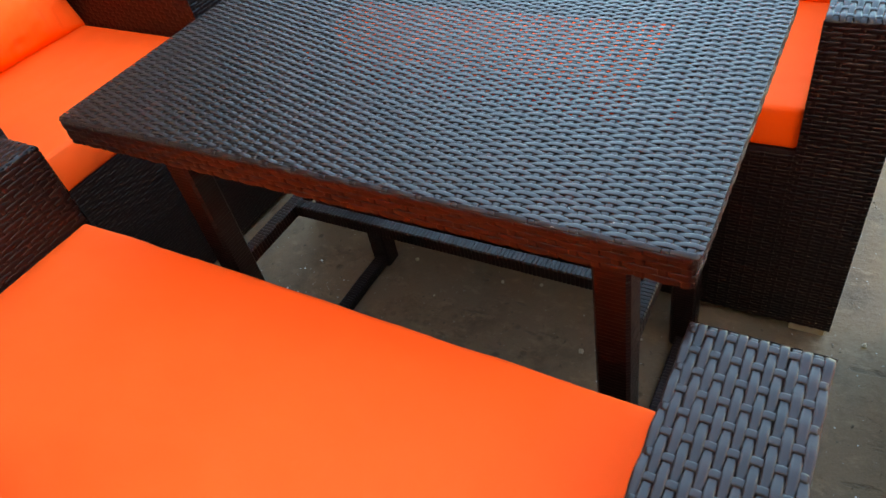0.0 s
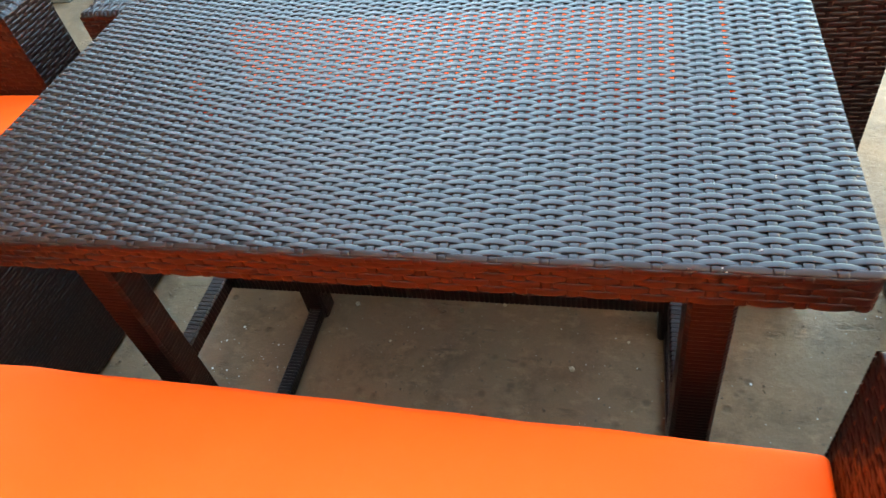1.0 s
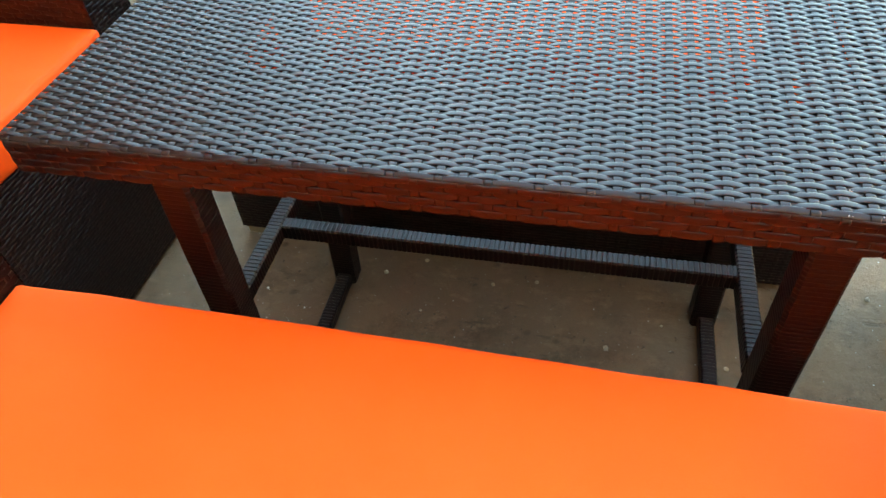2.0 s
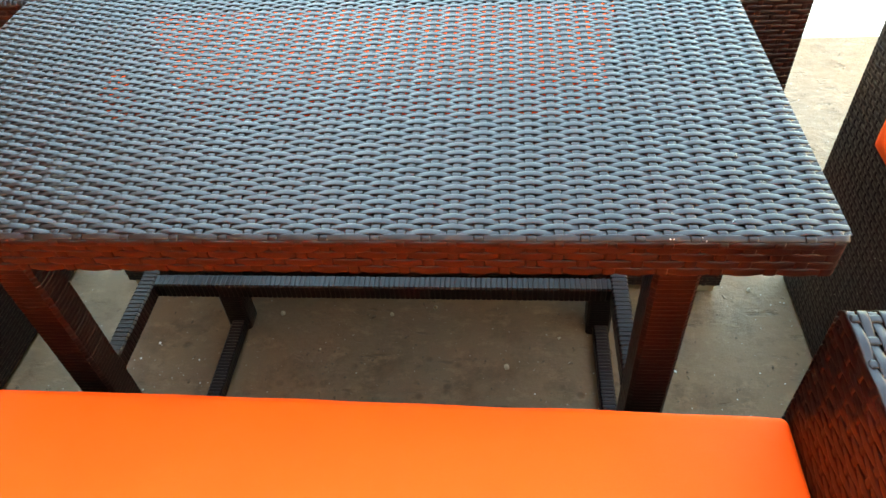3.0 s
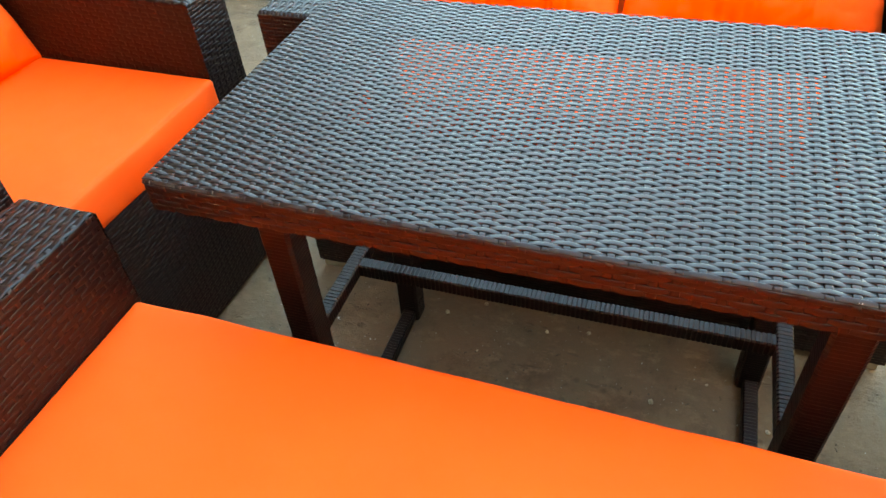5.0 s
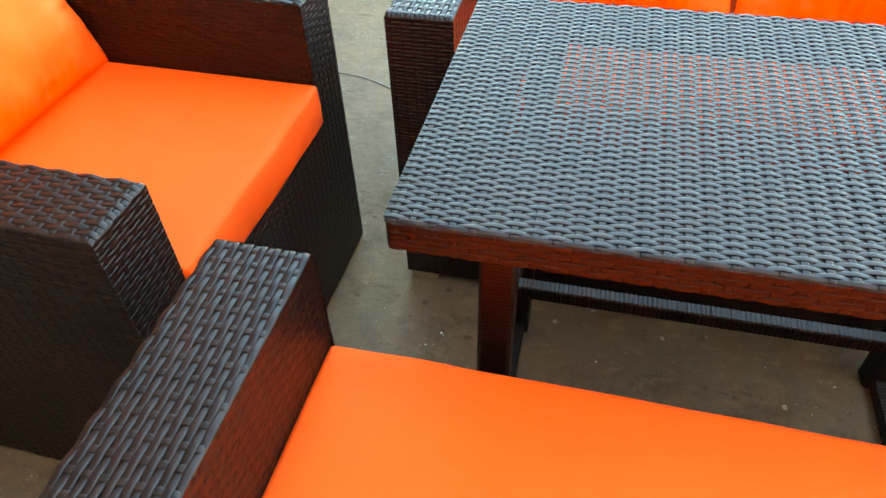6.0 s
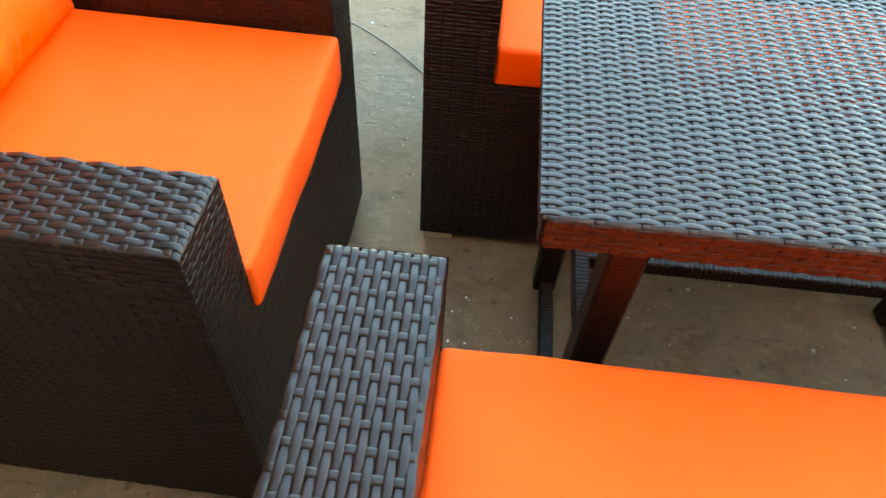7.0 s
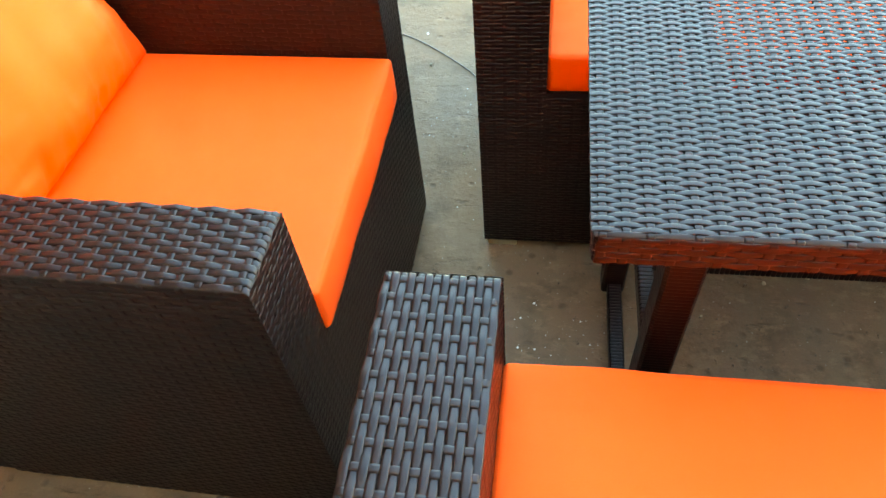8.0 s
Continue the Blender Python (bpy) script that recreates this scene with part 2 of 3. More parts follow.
def wrapped_bar(name, parent, p, q, w, d, pitch=0.007, up=(0, 0, 1), label="", jitter=0.00015, groove=0.001):
    """A square bar from p to q bound with strand after strand."""
    p, q = Vector(p), Vector(q)
    ax = (q - p).normalized()
    s = ax.cross(Vector(up)).normalized()
    u = s.cross(ax)
    n = max(3, round((q - p).length / pitch))
    rng = random.Random(n)
    verts, faces = [], []
    ring = [(-1, -0.8), (-0.8, -1), (0.8, -1), (1, -0.8), (1, 0.8), (0.8, 1), (-0.8, 1), (-1, 0.8)]
    rows = 0
    for i in range(n):
        off = rng.uniform(-1, 1) * jitter
        tilt = rng.uniform(-1, 1) * jitter * 1.5
        for f, g in ((0.02, -groove), (0.2, off), (0.8, off), (0.98, -groove)):
            c = p + ax * ((i + f) * (q - p).length / n)
            for a, b in ring:
                verts.append(c + s * (a * (w / 2 + g)) + u * (b * (d / 2 + g)) + ax * (tilt * a))
            rows += 1
    for r in range(rows - 1):
        for j in range(8):
            a, b = r * 8 + j, r * 8 + (j + 1) % 8
            faces.append((a, b, b + 8, a + 8))
    faces.append(tuple(range(7, -1, -1)))
    faces.append(tuple(range((rows - 1) * 8, rows * 8)))
    return child(name, mesh_of(name, verts, faces, RATTAN, False), parent, label)


# ---- setting ----
def slab(name, x0, x1, y0, y1, z0, z1, material):
    bm = box(bmesh.new(), x0, x1, y0, y1, z0, z1)
    ob = part(name, bm, material, None, smooth=False)
    return ob


def build_floor():
    """One concrete sheet with a step down to the open ground in the north-east."""
    out = [(-7, -4.5), (7, -4.5), (7, 1.19), (0.15, 1.19), (0.15, 5), (-7, 5)]
    bm = bmesh.new()
    f = bm.faces.new([bm.verts.new((x, y, 0)) for x, y in out])
    r = bmesh.ops.extrude_face_region(bm, geom=[f])
    for v in r["geom"]:
        if isinstance(v, bmesh.types.BMVert):
            v.co.z = -0.12
    bmesh.ops.recalc_face_normals(bm, faces=list(bm.faces))
    return part("floor", bm, CONCRETE, None, smooth=False)


tagged(build_floor(), "worn grey concrete floor with stains and dust", "floor", kind="structure")
tagged(slab("ground", -400, 400, -400, 400, -0.4, -0.03, PALE), "pale bare ground lit by the sun", "ground", kind="structure")
# unseen west roof added to keep low sun off the seats, sky left open
# the southern pieces are added as well, set to suit the light
for nm, x0, x1, y0, y1 in (("ceiling", -7.2, -1.05, -4.5, 1.58), ("added_ceiling_2", -7.2, -4.2, 1.78, 5), ("added_ceiling_5", -0.7, 0.0, -1.55, -0.95), ("added_ceiling_3", -0.7, 1.6, -4.5, -1.55), ("added_ceiling_4", 1.6, 3.5, -4.5, -1.2)):
    tagged(slab(nm, x0, x1, y0, y1, 3.5, 3.56, ROOF), "unseen rusty brown sheet roof added to block and shape light", "ceiling", kind="structure")
# unseen wall, its brown added for warm reflections in the east armchair
tagged(slab("added_wall_west", -2.2, -2.0, -1.28, 0.93, 0, 3.5, BROWN), "unseen brown stained plaster wall added for warm reflections", "wall", kind="structure")
# near-black colour stands in for shade in the north-west corner
tagged(slab("wall_west_2", -2.2, -2.0, 0.93, 1.58, 0, 3.5, SHADEWALL), "near-black plaster wall with shade put into its colour", "wall", kind="structure")
# unseen pale wall added as a reflector for cushions and south faces
tagged(slab("added_wall_south", -7, 3.5, -1.48, -1.28, -0.12, 3.5, BOUNCEWALL), "unseen pale pink wall added to bounce light onto the seats", "wall", kind="structure")
# added wall, kept low so the tabletop mirrors north-west sky above it
tagged(slab("added_wall_north_2", -2.06, -1.86, 1.78, 5, 0, 2.0, WALL), "dark grey stained plaster wall added to darken and shade the north-west", "wall", kind="structure")
# unseen wall added to bounce warm sun and cover low eastern sky
tagged(slab("added_wall_east", 4.0, 4.2, -1.28, 3.4, -0.12, 2.3, CREAM), "unseen tan plastered wall added to bounce sun from the east", "wall", kind="structure")
# stands in for a dark zone; its height is added to block the sun
tagged(slab("wall_north", -7, -1.86, 1.58, 1.78, 0, 6.0, WALL), "dark grey stained plaster wall added to darken and shade the north-west", "wall", kind="structure")

# ---- table ----
TX0, TX1, TY0, TY1, TZ = -0.235, 0.70, -0.402, 0.161, 0.72
TH = 0.042


def rounded(x, y, z, r=0.013):
    """The point drawn in where it stands outside the table's rounded corners."""
    cx, cy = min(max(x, TX0 + r), TX1 - r), min(max(y, TY0 + r), TY1 - r)
    d = math.hypot(x - cx, y - cy)
    if x != cx and y != cy and d > r:
        x, y = cx + (x - cx) * r / d, cy + (y - cy) * r / d
    return Vector((x, y, z))


def build_table():
    table = new("dining_table")
    tagged(table, "dark brown woven rattan table with bound legs", "table")
    prof = Profile([(TY0, TZ - 0.009), (TY0, TZ), (TY1, TZ), (TY1, TZ - 0.009)], 0.007)
    z0, z1 = TZ - 0.0445, TZ - 0.0045
    top = None
    for x0, x1, y0, y1 in ((TX0 + 0.006, TX1 - 0.006, TY0 + 0.006, TY0 + 0.035), (TX0 + 0.006, TX1 - 0.006, TY1 - 0.06, TY1 - 0.006),
                           (TX0 + 0.004, -0.138, TY0 + 0.035, TY1 - 0.06), (TX1 - 0.078, TX1 - 0.004, TY0 + 0.035, TY1 - 0.06)):
        board = part("frame_board" if top else "tabletop", box(bmesh.new(), x0, x1, y0, y1, z0, z1, 0.002), FRAME, table, smooth=False)
        top = top or board
    for x0, x1 in ((-0.115, -0.08), (0.565, 0.6)):
        part("frame_bar", box(bmesh.new(), x0, x1, TY0 + 0.035, TY1 - 0.06, TZ - 0.042, z1 - 0.003, 0.003), FRAME, table, smooth=False)
    woven(top, TX0, TX1, prof, rounded, pu=0.0222, pv=0.0063, wu=0.0085, wv=0.00705, amp=0.0016, thick=0.001, steps=6, closed=True, seed=3, taper=0.1, rise=0.6)
    for pr in (Profile([(TY0 + 0.001, TZ - TH), (TY0 + 0.001, TZ - 0.008)], 0.002), Profile([(TY1 - 0.001, TZ - 0.008), (TY1 - 0.001, TZ - TH)], 0.002)):
        woven(top, TX0, TX1, pr, rounded, pu=0.0222, pv=0.009, wu=0.0105, wv=0.0100, amp=0.0016, thick=0.0010, steps=8, closed=True, seed=4, taper=0.32, rise=0.75)
    for x, s in ((TX0 + 0.003, -1), (TX1 - 0.003, 1)):
        pr = Profile([(x, TZ - TH), (x, TZ - 0.005)], 0.002) if s < 0 else Profile([(x, TZ - 0.005), (x, TZ - TH)], 0.002)
        woven(top, TY0 + 0.004, TY1 - 0.004, pr, lambda u, a, b: rounded(a, u, b), pu=0.0222, pv=0.0085, wu=0.008, wv=0.009, amp=0.0013, thick=0.0011, steps=4, closed=True)
    # legs splay a little towards the floor
    for near_x, far_x, low_x, st, rail in ((-0.1155, -0.117, -0.129, -0.1225, -0.1265), (0.592, 0.589, 0.603, 0.584, 0.606)):
        wrapped_bar("leg", table, ((near_x + low_x) / 2, -0.314, 0.0), (near_x, -0.314, TZ - 0.04), 0.047, 0.046, 0.0068, (0, 1, 0), groove=0.0005)
        wrapped_bar("leg", table, (low_x, 0.076, 0.0), (far_x, 0.076, TZ - 0.04), 0.047, 0.046, 0.0068, (0, 1, 0), groove=0.0005)
        wrapped_bar("stretcher", table, (st, -0.292, 0.354), (st, 0.055, 0.354), 0.025, 0.03, 0.0075)
        wrapped_bar("foot_rail", table, (rail, -0.292, 0.016), (rail, 0.055, 0.016), 0.028, 0.028, 0.0075)
    wrapped_bar("cross_bar", table, (-0.112, -0.1355, 0.352), (0.574, -0.1355, 0.352), 0.024, 0.028, 0.0075)
    return table


build_table()

# ---- seats: local x along the width, front towards +y, foot of the front at y = 0 ----
ARM_Z, SEAT_Z, CUSH = 0.667, 0.428, 0.079
CHAIR_Z, CHAIR_CUSH = 0.424, 0.089
DEPTH = 0.73


def cushion_mesh(name, w, d, h, puff=0.006, seed=1, r=0.009):
    """A boxed seat cushion with soft edges, its front upper edge at the origin's far side: x -w/2..w/2, y -d..0, z 0..h."""

    def stops(size, step):
        inner = max(4, int((size - 2 * r) / step))
        line = [-size / 2 + r * (1 - math.cos(math.pi / 2 * k / 4)) for k in range(4)]
        return line + [-size / 2 + r + (size - 2 * r) * k / inner for k in range(inner + 1)] + [-v for v in reversed(line)]

    xs, ys, zs = stops(w, 0.012), stops(d, 0.012), stops(h, 0.012)
    nx, ny, nz = len(xs) - 1, len(ys) - 1, len(zs) - 1
    verts, faces, index = [], [], {}
    near_edge = lambda v, size: min(1.0, max(0.0, (abs(v) - size / 2 + r) / r))

    def key(i, j, k):
        if (i, j, k) not in index:
            index[i, j, k] = len(verts)
            p = Vector((xs[i], ys[j], zs[k]))
            x, y, z = p.x / w * 2, p.y / d * 2, p.z / h * 2
            ex, ey, ez = near_edge(p.x, w), near_edge(p.y, d), near_edge(p.z, h)
            core = Vector((max(-w / 2 + r, min(w / 2 - r, p.x)), max(-d / 2 + r, min(d / 2 - r, p.y)), max(-h / 2 + r, min(h / 2 - r, p.z))))
            out = p - core
            q = core + out.normalized() * r if out.length > 1e-6 else p
            q.z += puff * (1 - x ** 4) * (1 - y ** 4) * z
            side = 0.006 * (1 - z * z)
            ripple = noise.noise(Vector((p.x * 9 + seed, p.y * 9, p.z * 10))) * 0.003 + noise.noise(Vector((p.x * 38 + seed, p.y * 38, p.z * 9))) * 0.0016 * (1 - z * z)
            q.y += ey * (math.copysign(side * (1 - x ** 6), y) + ripple)
            q.x += ex * math.copysign(side * 0.5 * (1 - y ** 6), x)
            soft = noise.noise(Vector((p.x * 4 + seed, p.y * 4, 3))) * 0.0025 + noise.noise(Vector((p.x * 16 + seed, p.y * 9, 3))) * 0.0012
            rim = min(1.0, math.exp(-(1 - abs(y)) / 0.16) + math.exp(-(1 - abs(x)) * w / d / 0.16))
            soft += noise.noise(Vector((p.x * 20 + seed, p.y * 20, 7))) * 0.0026 * rim
            q.z += ez * soft * (1 - x ** 12) * (1 - y ** 12)
            verts.append(Vector((q.x, q.y - d / 2, q.z + h / 2)))
        return index[i, j, k]

    for i in range(nx):
        for j in range(ny):
            faces.append((key(i, j, nz), key(i + 1, j, nz), key(i + 1, j + 1, nz), key(i, j + 1, nz)))
            faces.append((key(i, j, 0), key(i, j + 1, 0), key(i + 1, j + 1, 0), key(i + 1, j, 0)))
    for j in (0, ny):
        for i in range(nx):
            for k in range(nz):
                q = (key(i, j, k), key(i + 1, j, k), key(i + 1, j, k + 1), key(i, j, k + 1))
                faces.append(q if j == 0 else q[::-1])
    for i in (0, nx):
        for j in range(ny):
            for k in range(nz):
                q = (key(i, j, k), key(i, j, k + 1), key(i, j + 1, k + 1), key(i, j + 1, k))
                faces.append(q if i == 0 else q[::-1])
    return mesh_of(name, verts, faces, FABRIC)


def pillow_mesh(name, w, h, thick, seed=1):
    """A stuffed back pillow: x across, z up from 0, swelling to both sides of y = 0, with drawn-in seams and creases."""
    n = 64
    verts, faces = [], []
    for s in (1, -1):
        o = len(verts)
        for i in range(n + 1):
            for j in range(n + 1):
                a, b = i / n * 2 - 1, j / n * 2 - 1
                e = (1 - a * a) * (1 - b * b)
                y = thick / 2 * max(e, 0) ** 0.5
                edge = 1 - (1 - a * a) * (1 - b * b)
                cr = noise.noise(Vector((a * 3 + seed, b * 3, s))) * 0.008 + abs(noise.noise(Vector((a * 5 + seed * 2, b * 7, s * 3)))) * 0.012 * edge
                cr += noise.noise(Vector((a * 10 + seed, b * 2.5, s))) * 0.011 * max(0.0, abs(b) - 0.35) + noise.noise(Vector((a * 2.5, b * 10 + seed, s))) * 0.009 * max(0.0, abs(a) - 0.4)
                gather = abs(noise.noise(Vector((a * 13 + seed, b * 1.6, s + 4)))) * max(0.0, abs(b) - 0.45) ** 1.5 + abs(noise.noise(Vector((a * 1.6, b * 13 + seed, s + 8)))) * max(0.0, abs(a) - 0.5) ** 1.5
                cr -= gather * 0.07
                pull = 0.035
                x = a * w / 2 * (1 - pull * (1 - b * b))
                z = h / 2 + b * h / 2 * (1 - pull * (1 - a * a))
                verts.append(Vector((x, s * (y + cr * min(1, e * 4)), z)))
        for i in range(n):
            for j in range(n):
                q = (o + i * (n + 1) + j, o + (i + 1) * (n + 1) + j, o + (i + 1) * (n + 1) + j + 1, o + i * (n + 1) + j + 1)
                faces.append(q if s < 0 else q[::-1])
    return mesh_of(name, verts, faces, FABRIC)


def fold(u, r=0.005):
    """How far the top of an arm bends down at its front edge."""
    q = max(0.0, r - u) / r
    return r * (1 - math.sqrt(max(0.0, 1 - q * q)))


def build_seat(kind, label, inner, arm, base, place, group="", sz=SEAT_Z, az=ARM_Z):
    seat = new(kind)
    tagged(seat, label, "sofa" if kind == "sofa" else "armchair", group)
    half = inner / 2
    zb = base
    weave_k = dict(pu=0.022, pv=0.0088, wu=0.0082, wv=0.0087, amp=0.0015, thick=0.0011, taper=0.07, side_amp=0.42, rise=0.5, pressed=1.0)
    length = DEPTH - 0.06
    for s in (-1, 1):
        x0, x1 = (half, half + arm) if s > 0 else (-half - arm, -half)
        prof = Profile([(x0, zb), (x0, az), (x1, az), (x1, zb)], 0.006)
        bm = bmesh.new()
        box(bm, x0 + 0.005, x1 - 0.005, -length, -0.006, zb + 0.01, az - 0.007)
        a = part("arm", bm, FRAME, seat, smooth=False)
        woven(a, 0, length, prof, lambda u, a, b: Vector((a, -u, b - fold(u) * max(0.0, min(1.0, (b - az + 0.03) / 0.03)))), steps=6, seed=5 + s, **weave_k)
        fr = Profile([(zb, 0), (az - 0.0045, 0)], 0.002)
        woven(a, x0 - 0.0018, x1 + 0.0018, fr, lambda u, a, b: Vector((u, b + 0.001, a)), steps=4, seed=7, pu=0.0195, pv=0.0078, wu=0.0082, wv=0.008, amp=0.0007, thick=0.0010)
        fx = (x1 - 0.07, x1 - 0.006) if s > 0 else (x0 + 0.006, x0 + 0.07)
        for yy in (-0.049, -length - 0.02):
            part("foot", box(bmesh.new(), *fx, yy, yy + 0.046, 0, zb + 0.012, 0.002), WOOD, seat, "pale wooden block foot", False)
    bm = bmesh.new()
    box(bm, -half + 0.001, half - 0.001, -length, -0.01, zb + 0.01, sz - 0.002)
    base_part = part("seat_base", bm, FRAME, seat, smooth=False)
    fr = Profile([(zb, 0), (sz - 0.004, 0)], 0.002)
    woven(base_part, -half - 0.003, half + 0.003, fr, lambda u, a, b: Vector((u, b + 0.001, a)), steps=4, seed=9, pu=0.0215, pv=0.0078, wu=0.0082, wv=0.008, amp=0.0007, thick=0.0010)
    bm = bmesh.new()
    box(bm, -half - arm, half + arm, -DEPTH - 0.03, -DEPTH + 0.075, zb, 0.80, 0.012, 3)
    back = part("backrest", bm, FRAME, seat)
    pr = Profile([(-DEPTH - 0.034, zb), (-DEPTH - 0.034, 0.804), (-DEPTH + 0.079, 0.804), (-DEPTH + 0.079, SEAT_Z)], 0.01)
    woven(back, -half - arm, half + arm, pr, lambda u, a, b: Vector((u, a, b)), steps=2, seed=11, **weave_k)
    seat.matrix_basis = place
    return seat


def put_cushion(me, place, label, group="", kind="seat_cushion"):
    ob = new(kind, me)
    ob.matrix_basis = place
    return tagged(ob, label, "cushion", group)


SOFA_IN, SOFA_ARM, CHAIR_IN, CHAIR_ARM = 1.021, 0.121, 0.510, 0.113
near_pose = pose(0.1905, -0.4205, 0, 0, 0, -0.6)
far_pose = pose(0.2235, 0.168, 0, 0, 0, 180)
west_pose = pose(-0.569, -0.0915, 0, 0, 0, -91.2)
east_pose = pose(0.998, -0.147, 0, 0, 0, 90)
near = build_seat("sofa", "dark brown woven rattan two-seat sofa", SOFA_IN, SOFA_ARM, 0.022, near_pose, "sofas round the table")
copy_thing(near, far_pose)
west = build_seat("armchair", "dark brown woven rattan armchair", CHAIR_IN, CHAIR_ARM, 0.010, west_pose, "armchairs at the table ends", CHAIR_Z, 0.675)
copy_thing(west, east_pose)

SEAT_D = 0.60
NEAR_FY, FAR_FY, CHAIR_FY = -0.004, -0.009, 0.008  # where the cushions' fronts lie
sofa_cush = cushion_mesh("seat_cushion", SOFA_IN - 0.001, SEAT_D, CUSH, 0.005, 2)
chair_cush = cushion_mesh("seat_cushion", CHAIR_IN - 0.001, SEAT_D, CHAIR_CUSH, 0.006, 5)
sofa_pil = pillow_mesh("back_cushion", SOFA_IN / 2 - 0.004, 0.42, 0.23, 3)
chair_pil = pillow_mesh("back_cushion", CHAIR_IN + 0.01, 0.44, 0.23, 8)
for p, fy, by, tip in ((near_pose, NEAR_FY, -0.45, 22), (far_pose, FAR_FY, -0.37, 46)):
    put_cushion(sofa_cush, p @ pose(0, fy, SEAT_Z), "bright orange fabric seat cushion on a sofa", "orange seat cushions")
    for s in (-1, 1):
        put_cushion(sofa_pil, p @ pose(s * SOFA_IN / 4, by, SEAT_Z + CUSH - 0.004, tip), "plump orange fabric back cushion on a sofa", "orange back cushions", "back_cushion")
for p, fy in ((west_pose, CHAIR_FY), (east_pose, CHAIR_FY)):
    put_cushion(chair_cush, p @ pose(0, fy, CHAIR_Z), "bright orange fabric seat cushion on an armchair", "orange seat cushions")
    put_cushion(chair_pil, p @ pose(0, -0.458, CHAIR_Z + CHAIR_CUSH - 0.004, 24), "plump orange fabric back cushion on an armchair", "orange back cushions", "back_cushion")


# ---- clutter on and round the floor ----
def crumpled_sheet(cx, cy, w, d, seed):
    n = 96
    verts, faces = [], []
    for i in range(n + 1):
        for j in range(n + 1):
            a, b = i / n - 0.5, j / n - 0.5
            q = Vector((a * 5 + seed, b * 5, 0))
            warp = q + Vector((noise.noise(q * 1.3), noise.noise(q * 1.3 + Vector((5, 5, 0))), 0)) * 0.8
            heap = max(0.0, noise.noise(q * 0.6) + 0.45) * 0.17
            ridges = sum((0.5 - abs(noise.noise(warp * f))) * h for f, h in ((1.3, 0.075), (2.9, 0.045), (6.1, 0.026), (12.0, 0.015)))
            edge = max(0.0, 1 - (2 * a) ** 6) * max(0.0, 1 - (2 * b) ** 6)
            x = a * w * (1 + 0.3 * noise.noise(q + Vector((9, 0, 0))))
            y = b * d * (1 + 0.3 * noise.noise(q + Vector((0, 9, 0))))
            verts.append(Vector((cx + x, cy + y, 0.004 + max(0.0, heap + ridges) * edge)))
    for i in range(n):
        for j in range(n):
            k = i * (n + 1) + j
            faces.append((k, k + n + 1, k + n + 2, k + 1))
    ob = new("plastic_sheet", mesh_of("plastic_sheet", verts, faces, FILM))
    return tagged(ob, "crumpled clear plastic packing sheet on the concrete floor", "plastic sheet")


crumpled_sheet(-1.50, 1.96, 0.70, 0.66, 4)


def build_post(x, y, w):
    bm = box(bmesh.new(), x - w / 2, x + w / 2, y - w / 2, y + w / 2, 0, 3.5, 0.006)
    ob = part("post", bm, POST, None, smooth=False)
    return tagged(ob, "rough grey concrete post at the end of the shed wall", "post")


build_post(-1.815, 1.63, 0.09)


def wire(points, r, label):
    cu = bpy.data.curves.new("wire", "CURVE")
    cu.dimensions, cu.bevel_depth, cu.bevel_resolution = "3D", r, 2
    sp = cu.splines.new("NURBS")
    sp.points.add(len(points) - 1)
    for k, (x, y) in zip(sp.points, points):
        k.co = (x, y, r * 0.9, 1)
    sp.use_endpoint_u, sp.order_u = True, 3
    cu.materials.append(WIRE)
    return tagged(new("wire", cu), label, "wire", "loose wires")


wire([(-0.98, 1.03), (-0.85, 1.03), (-0.715, 0.982), (-0.60, 0.895), (-0.49, 0.79), (-0.40, 0.66), (-0.35, 0.49)], 0.0017, "thin dark wire lying on the concrete floor")
wire([(-1.18, 1.32), (-1.25, 1.465), (-1.32, 1.57), (-1.29, 1.66), (-1.20, 1.69), (-1.05, 1.67), (-0.8, 1.6)], 0.003, "thin dark wire curled on the concrete floor")


def pebble(x, y, r, seed, material=None):
    bm = bmesh.new()
    bmesh.ops.create_icosphere(bm, subdivisions=1, radius=r)
    for v in bm.verts:
        v.co *= 1 + 0.6 * noise.noise(v.co / r * 0.9 + Vector((seed, 0, 0)))
        v.co.z = v.co.z * 0.7
    low = min(v.co.z for v in bm.verts)
    for v in bm.verts:
        v.co += Vector((x, y, -low - r * 0.08))
    ob = part("pebble", bm, material or STONE, None, smooth=False)
    return tagged(ob, "small grey pebble on the concrete floor", "pebble", "pebbles on the floor")


for k, (x, y, r) in enumerate(((0.423, -0.031, 0.006), (-0.049, 0.096, 0.006), (0.185, 0.096, 0.005), (0.031, 0.141, 0.0055), (0.275, 0.115, 0.005),
                               (0.049, 0.004, 0.003), (0.527, 0.042, 0.003), (0.642, -0.042, 0.005), (0.921, 0.172, 0.006), (-0.489, 0.461, 0.004),
                               (-0.625, 0.832, 0.006), (1.086, -0.624, 0.008), (0.954, -0.499, 0.004))):
    pebble(x, y, r, k * 3.7)

rng = random.Random(12)


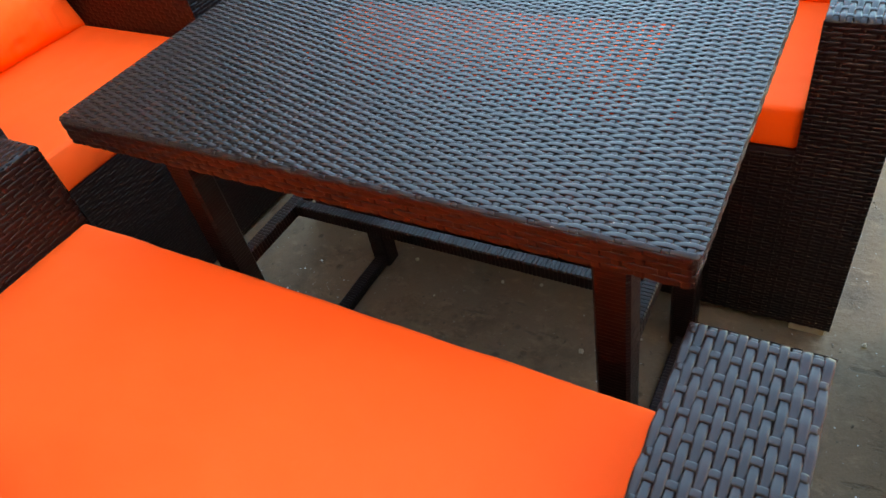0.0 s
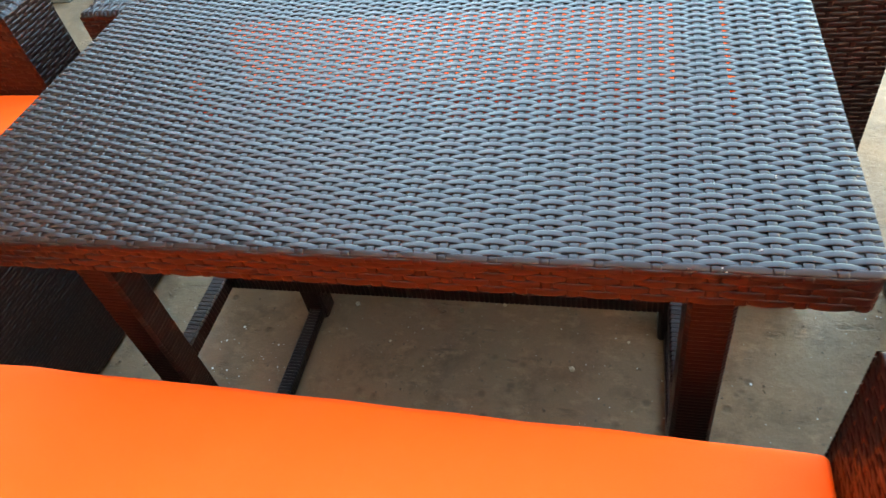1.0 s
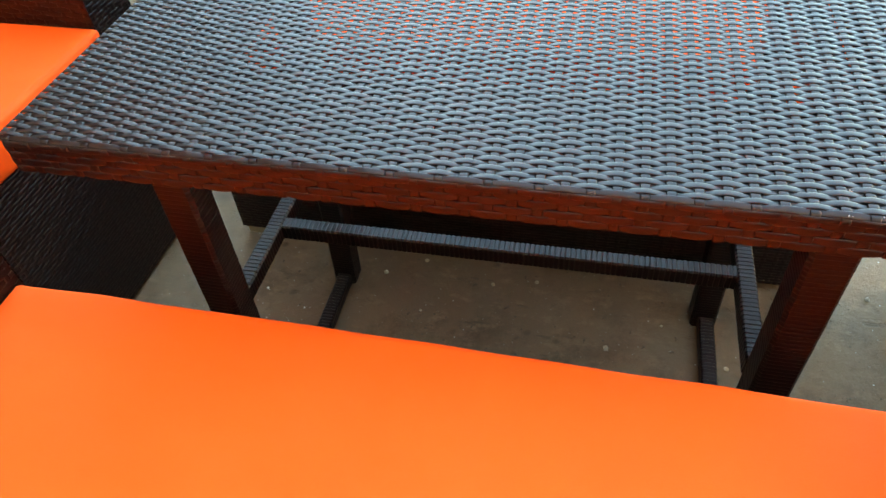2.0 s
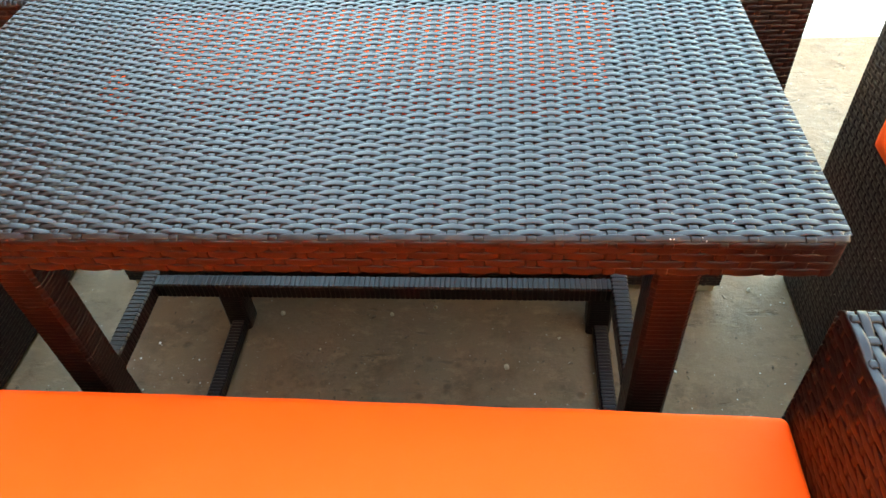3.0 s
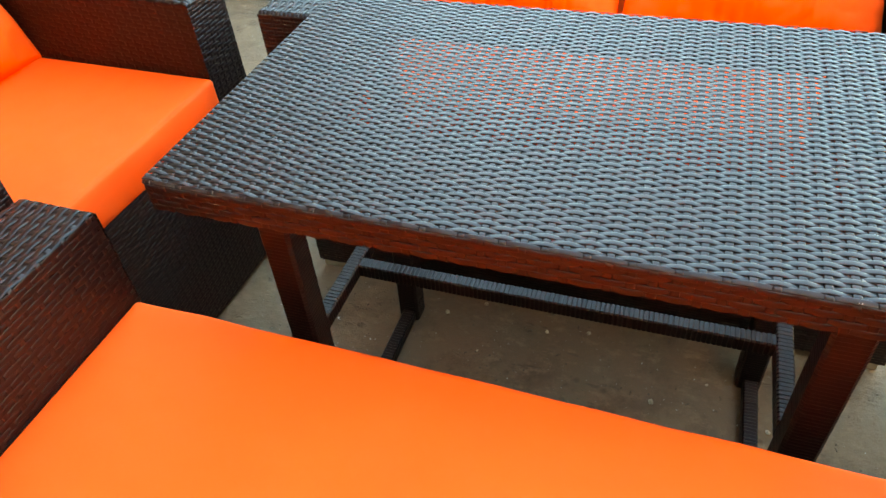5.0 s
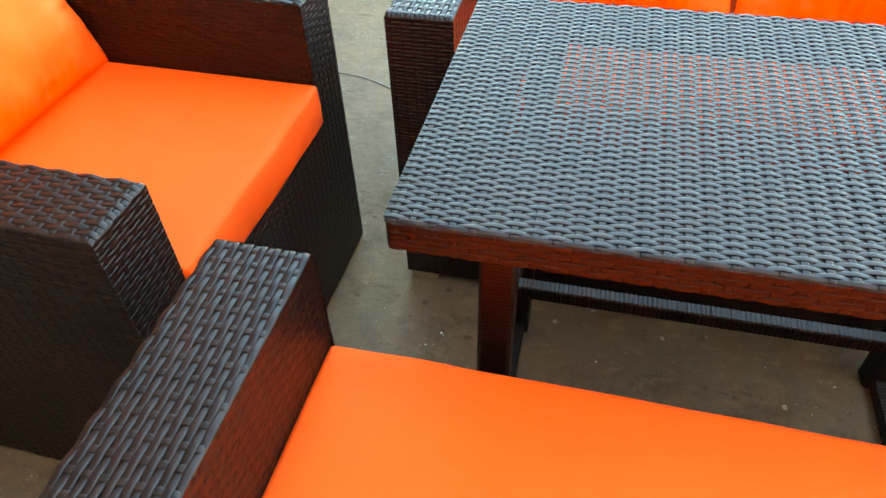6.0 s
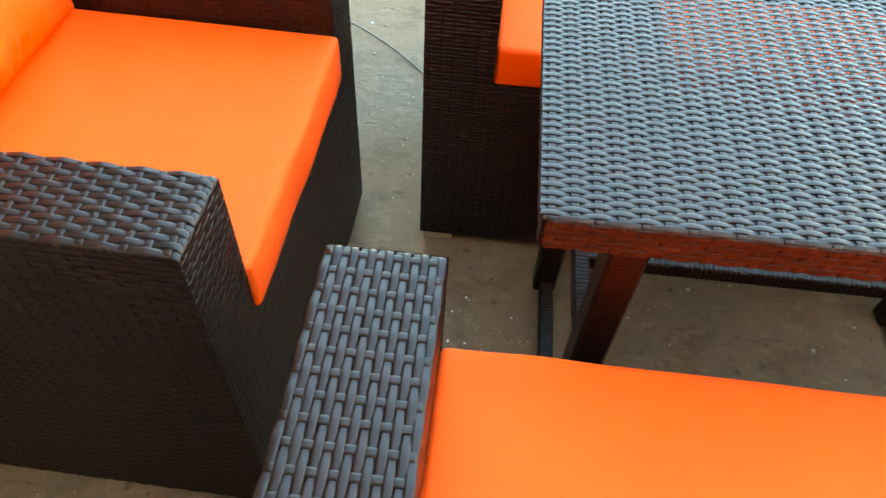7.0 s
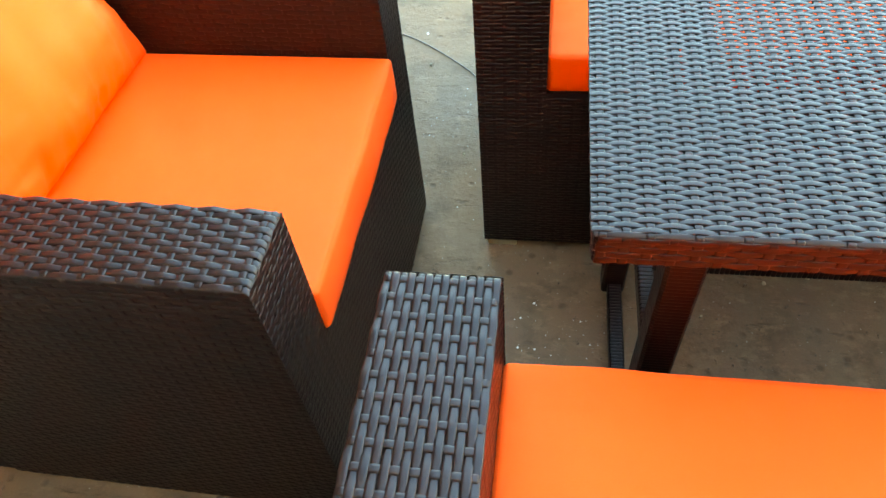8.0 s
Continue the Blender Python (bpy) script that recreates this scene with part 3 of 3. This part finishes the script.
def flakes(name, spots, label, category, material=CHIP):
    """Small crumbs of paint and mortar, each a flat chip."""
    verts, faces = [], []
    for x, y, r in spots:
        o, n, a0 = len(verts), rng.randint(4, 6), rng.uniform(0, 6)
        for lift, k in ((0.0002, 1.0), (r * 0.4 + 0.0004, 0.7)):
            for i in range(n):
                q = r * k * rng.uniform(0.6, 1.2)
                verts.append(Vector((x + q * math.cos(a0 + i * 6.283 / n), y + q * math.sin(a0 + i * 6.283 / n), lift)))
        faces += [tuple(range(o + n, o + 2 * n))] + [(o + i, o + (i + 1) % n, o + n + (i + 1) % n, o + n + i) for i in range(n)]
    ob = new(name, mesh_of(name, verts, faces, material, False))
    return tagged(ob, label, category, kind="stuff")


chips = [(-0.292, 0.013, 0.0035), (-0.318, -0.026, 0.003), (-0.320, -0.098, 0.003), (-0.286, -0.100, 0.0025), (-0.194, -0.027, 0.0025), (-0.656, 0.990, 0.005), (0.741, -0.031, 0.0035)]
for cx, cy, sx, n in ((-0.27, -0.1, 0.06, 22), (0.2, -0.1, 0.35, 16), (-0.5, 0.5, 0.15, 25), (0.9, -0.3, 0.2, 20), (-0.7, -0.7, 0.25, 14), (1.1, 0.6, 0.25, 20)):
    for k in range(n):
        chips.append((rng.gauss(cx, sx), rng.gauss(cy, sx), rng.uniform(0.0006, 0.0018)))
flakes("paint_flakes", chips, "tiny white paint and mortar crumbs scattered on concrete", "crumbs")
soil = []
for cx, cy, sx, n in ((0.25, -0.1, 0.2, 90), (0.05, -0.02, 0.05, 25), (0.75, 0.0, 0.15, 40), (-0.55, 0.6, 0.16, 50), (-1.0, -0.7, 0.2, 30), (1.1, -0.6, 0.18, 40), (1.2, 0.8, 0.2, 40)):
    for k in range(n):
        soil.append((rng.gauss(cx, sx), rng.gauss(cy, sx * 0.8), rng.uniform(0.0008, 0.0032)))
flakes("soil_crumbs", soil, "dry brown soil crumbs scattered on the concrete floor", "crumbs", SOIL)


def build_specks():
    """Tiny splashes of white paint on the front of the armchair at the table's east end."""
    verts, faces = [], []
    for k in range(26):
        y, z, r = rng.gauss(-0.03, 0.07), rng.gauss(0.23, 0.06), rng.uniform(0.0004, 0.001)
        o, n = len(verts), 6
        for q, lift in ((1.0, 0.0030), (0.5, 0.0042)):
            verts += [Vector((0.998 - lift, y + r * q * math.cos(i * 6.283 / n), z + r * q * 0.7 * math.sin(i * 6.283 / n))) for i in range(n)]
        faces += [tuple(range(o + 2 * n - 1, o + n - 1, -1))] + [(o + i, o + n + i, o + n + (i + 1) % n, o + (i + 1) % n) for i in range(n)]
    ob = new("paint_specks", mesh_of("paint_specks", verts, faces, CHIP, False))
    return tagged(ob, "tiny white paint specks on a woven armchair front", "paint specks", kind="stuff")


build_specks()


def build_spots():
    """Dried white paint drops on the woven tabletop."""
    verts, faces = [], []
    for x, y, r in ((0.562, -0.370, 0.0022), (0.611, -0.378, 0.0022), (0.556, -0.401, 0.002), (0.583, -0.401, 0.0022), (0.548, -0.194, 0.0018),
                    (0.58, -0.30, 0.0015), (0.647, -0.33, 0.0018), (0.63, -0.29, 0.0014), (0.51, -0.22, 0.0014)):
        for q in range(2):
            px, py, pr = x + rng.gauss(0, 0.0024), y + rng.gauss(0, 0.0018), r * rng.uniform(0.10, 0.2)
            o, n = len(verts), 7
            for k, z in ((1.0, 0.0009), (0.75, 0.0018), (0.3, 0.0021)):
                verts += [Vector((px + pr * k * 1.5 * math.cos(i * 6.283 / n), py + pr * k * math.sin(i * 6.283 / n), TZ + z)) for i in range(n)]
            for ring in (0, n):
                faces += [(o + ring + i, o + ring + (i + 1) % n, o + ring + n + (i + 1) % n, o + ring + n + i) for i in range(n)]
            faces.append(tuple(range(o + 2 * n, o + 3 * n)))
    ob = new("paint_drops", mesh_of("paint_drops", verts, faces, CHIP))
    return tagged(ob, "dried white paint drops on the woven tabletop", "paint drops", kind="stuff")


build_spots()
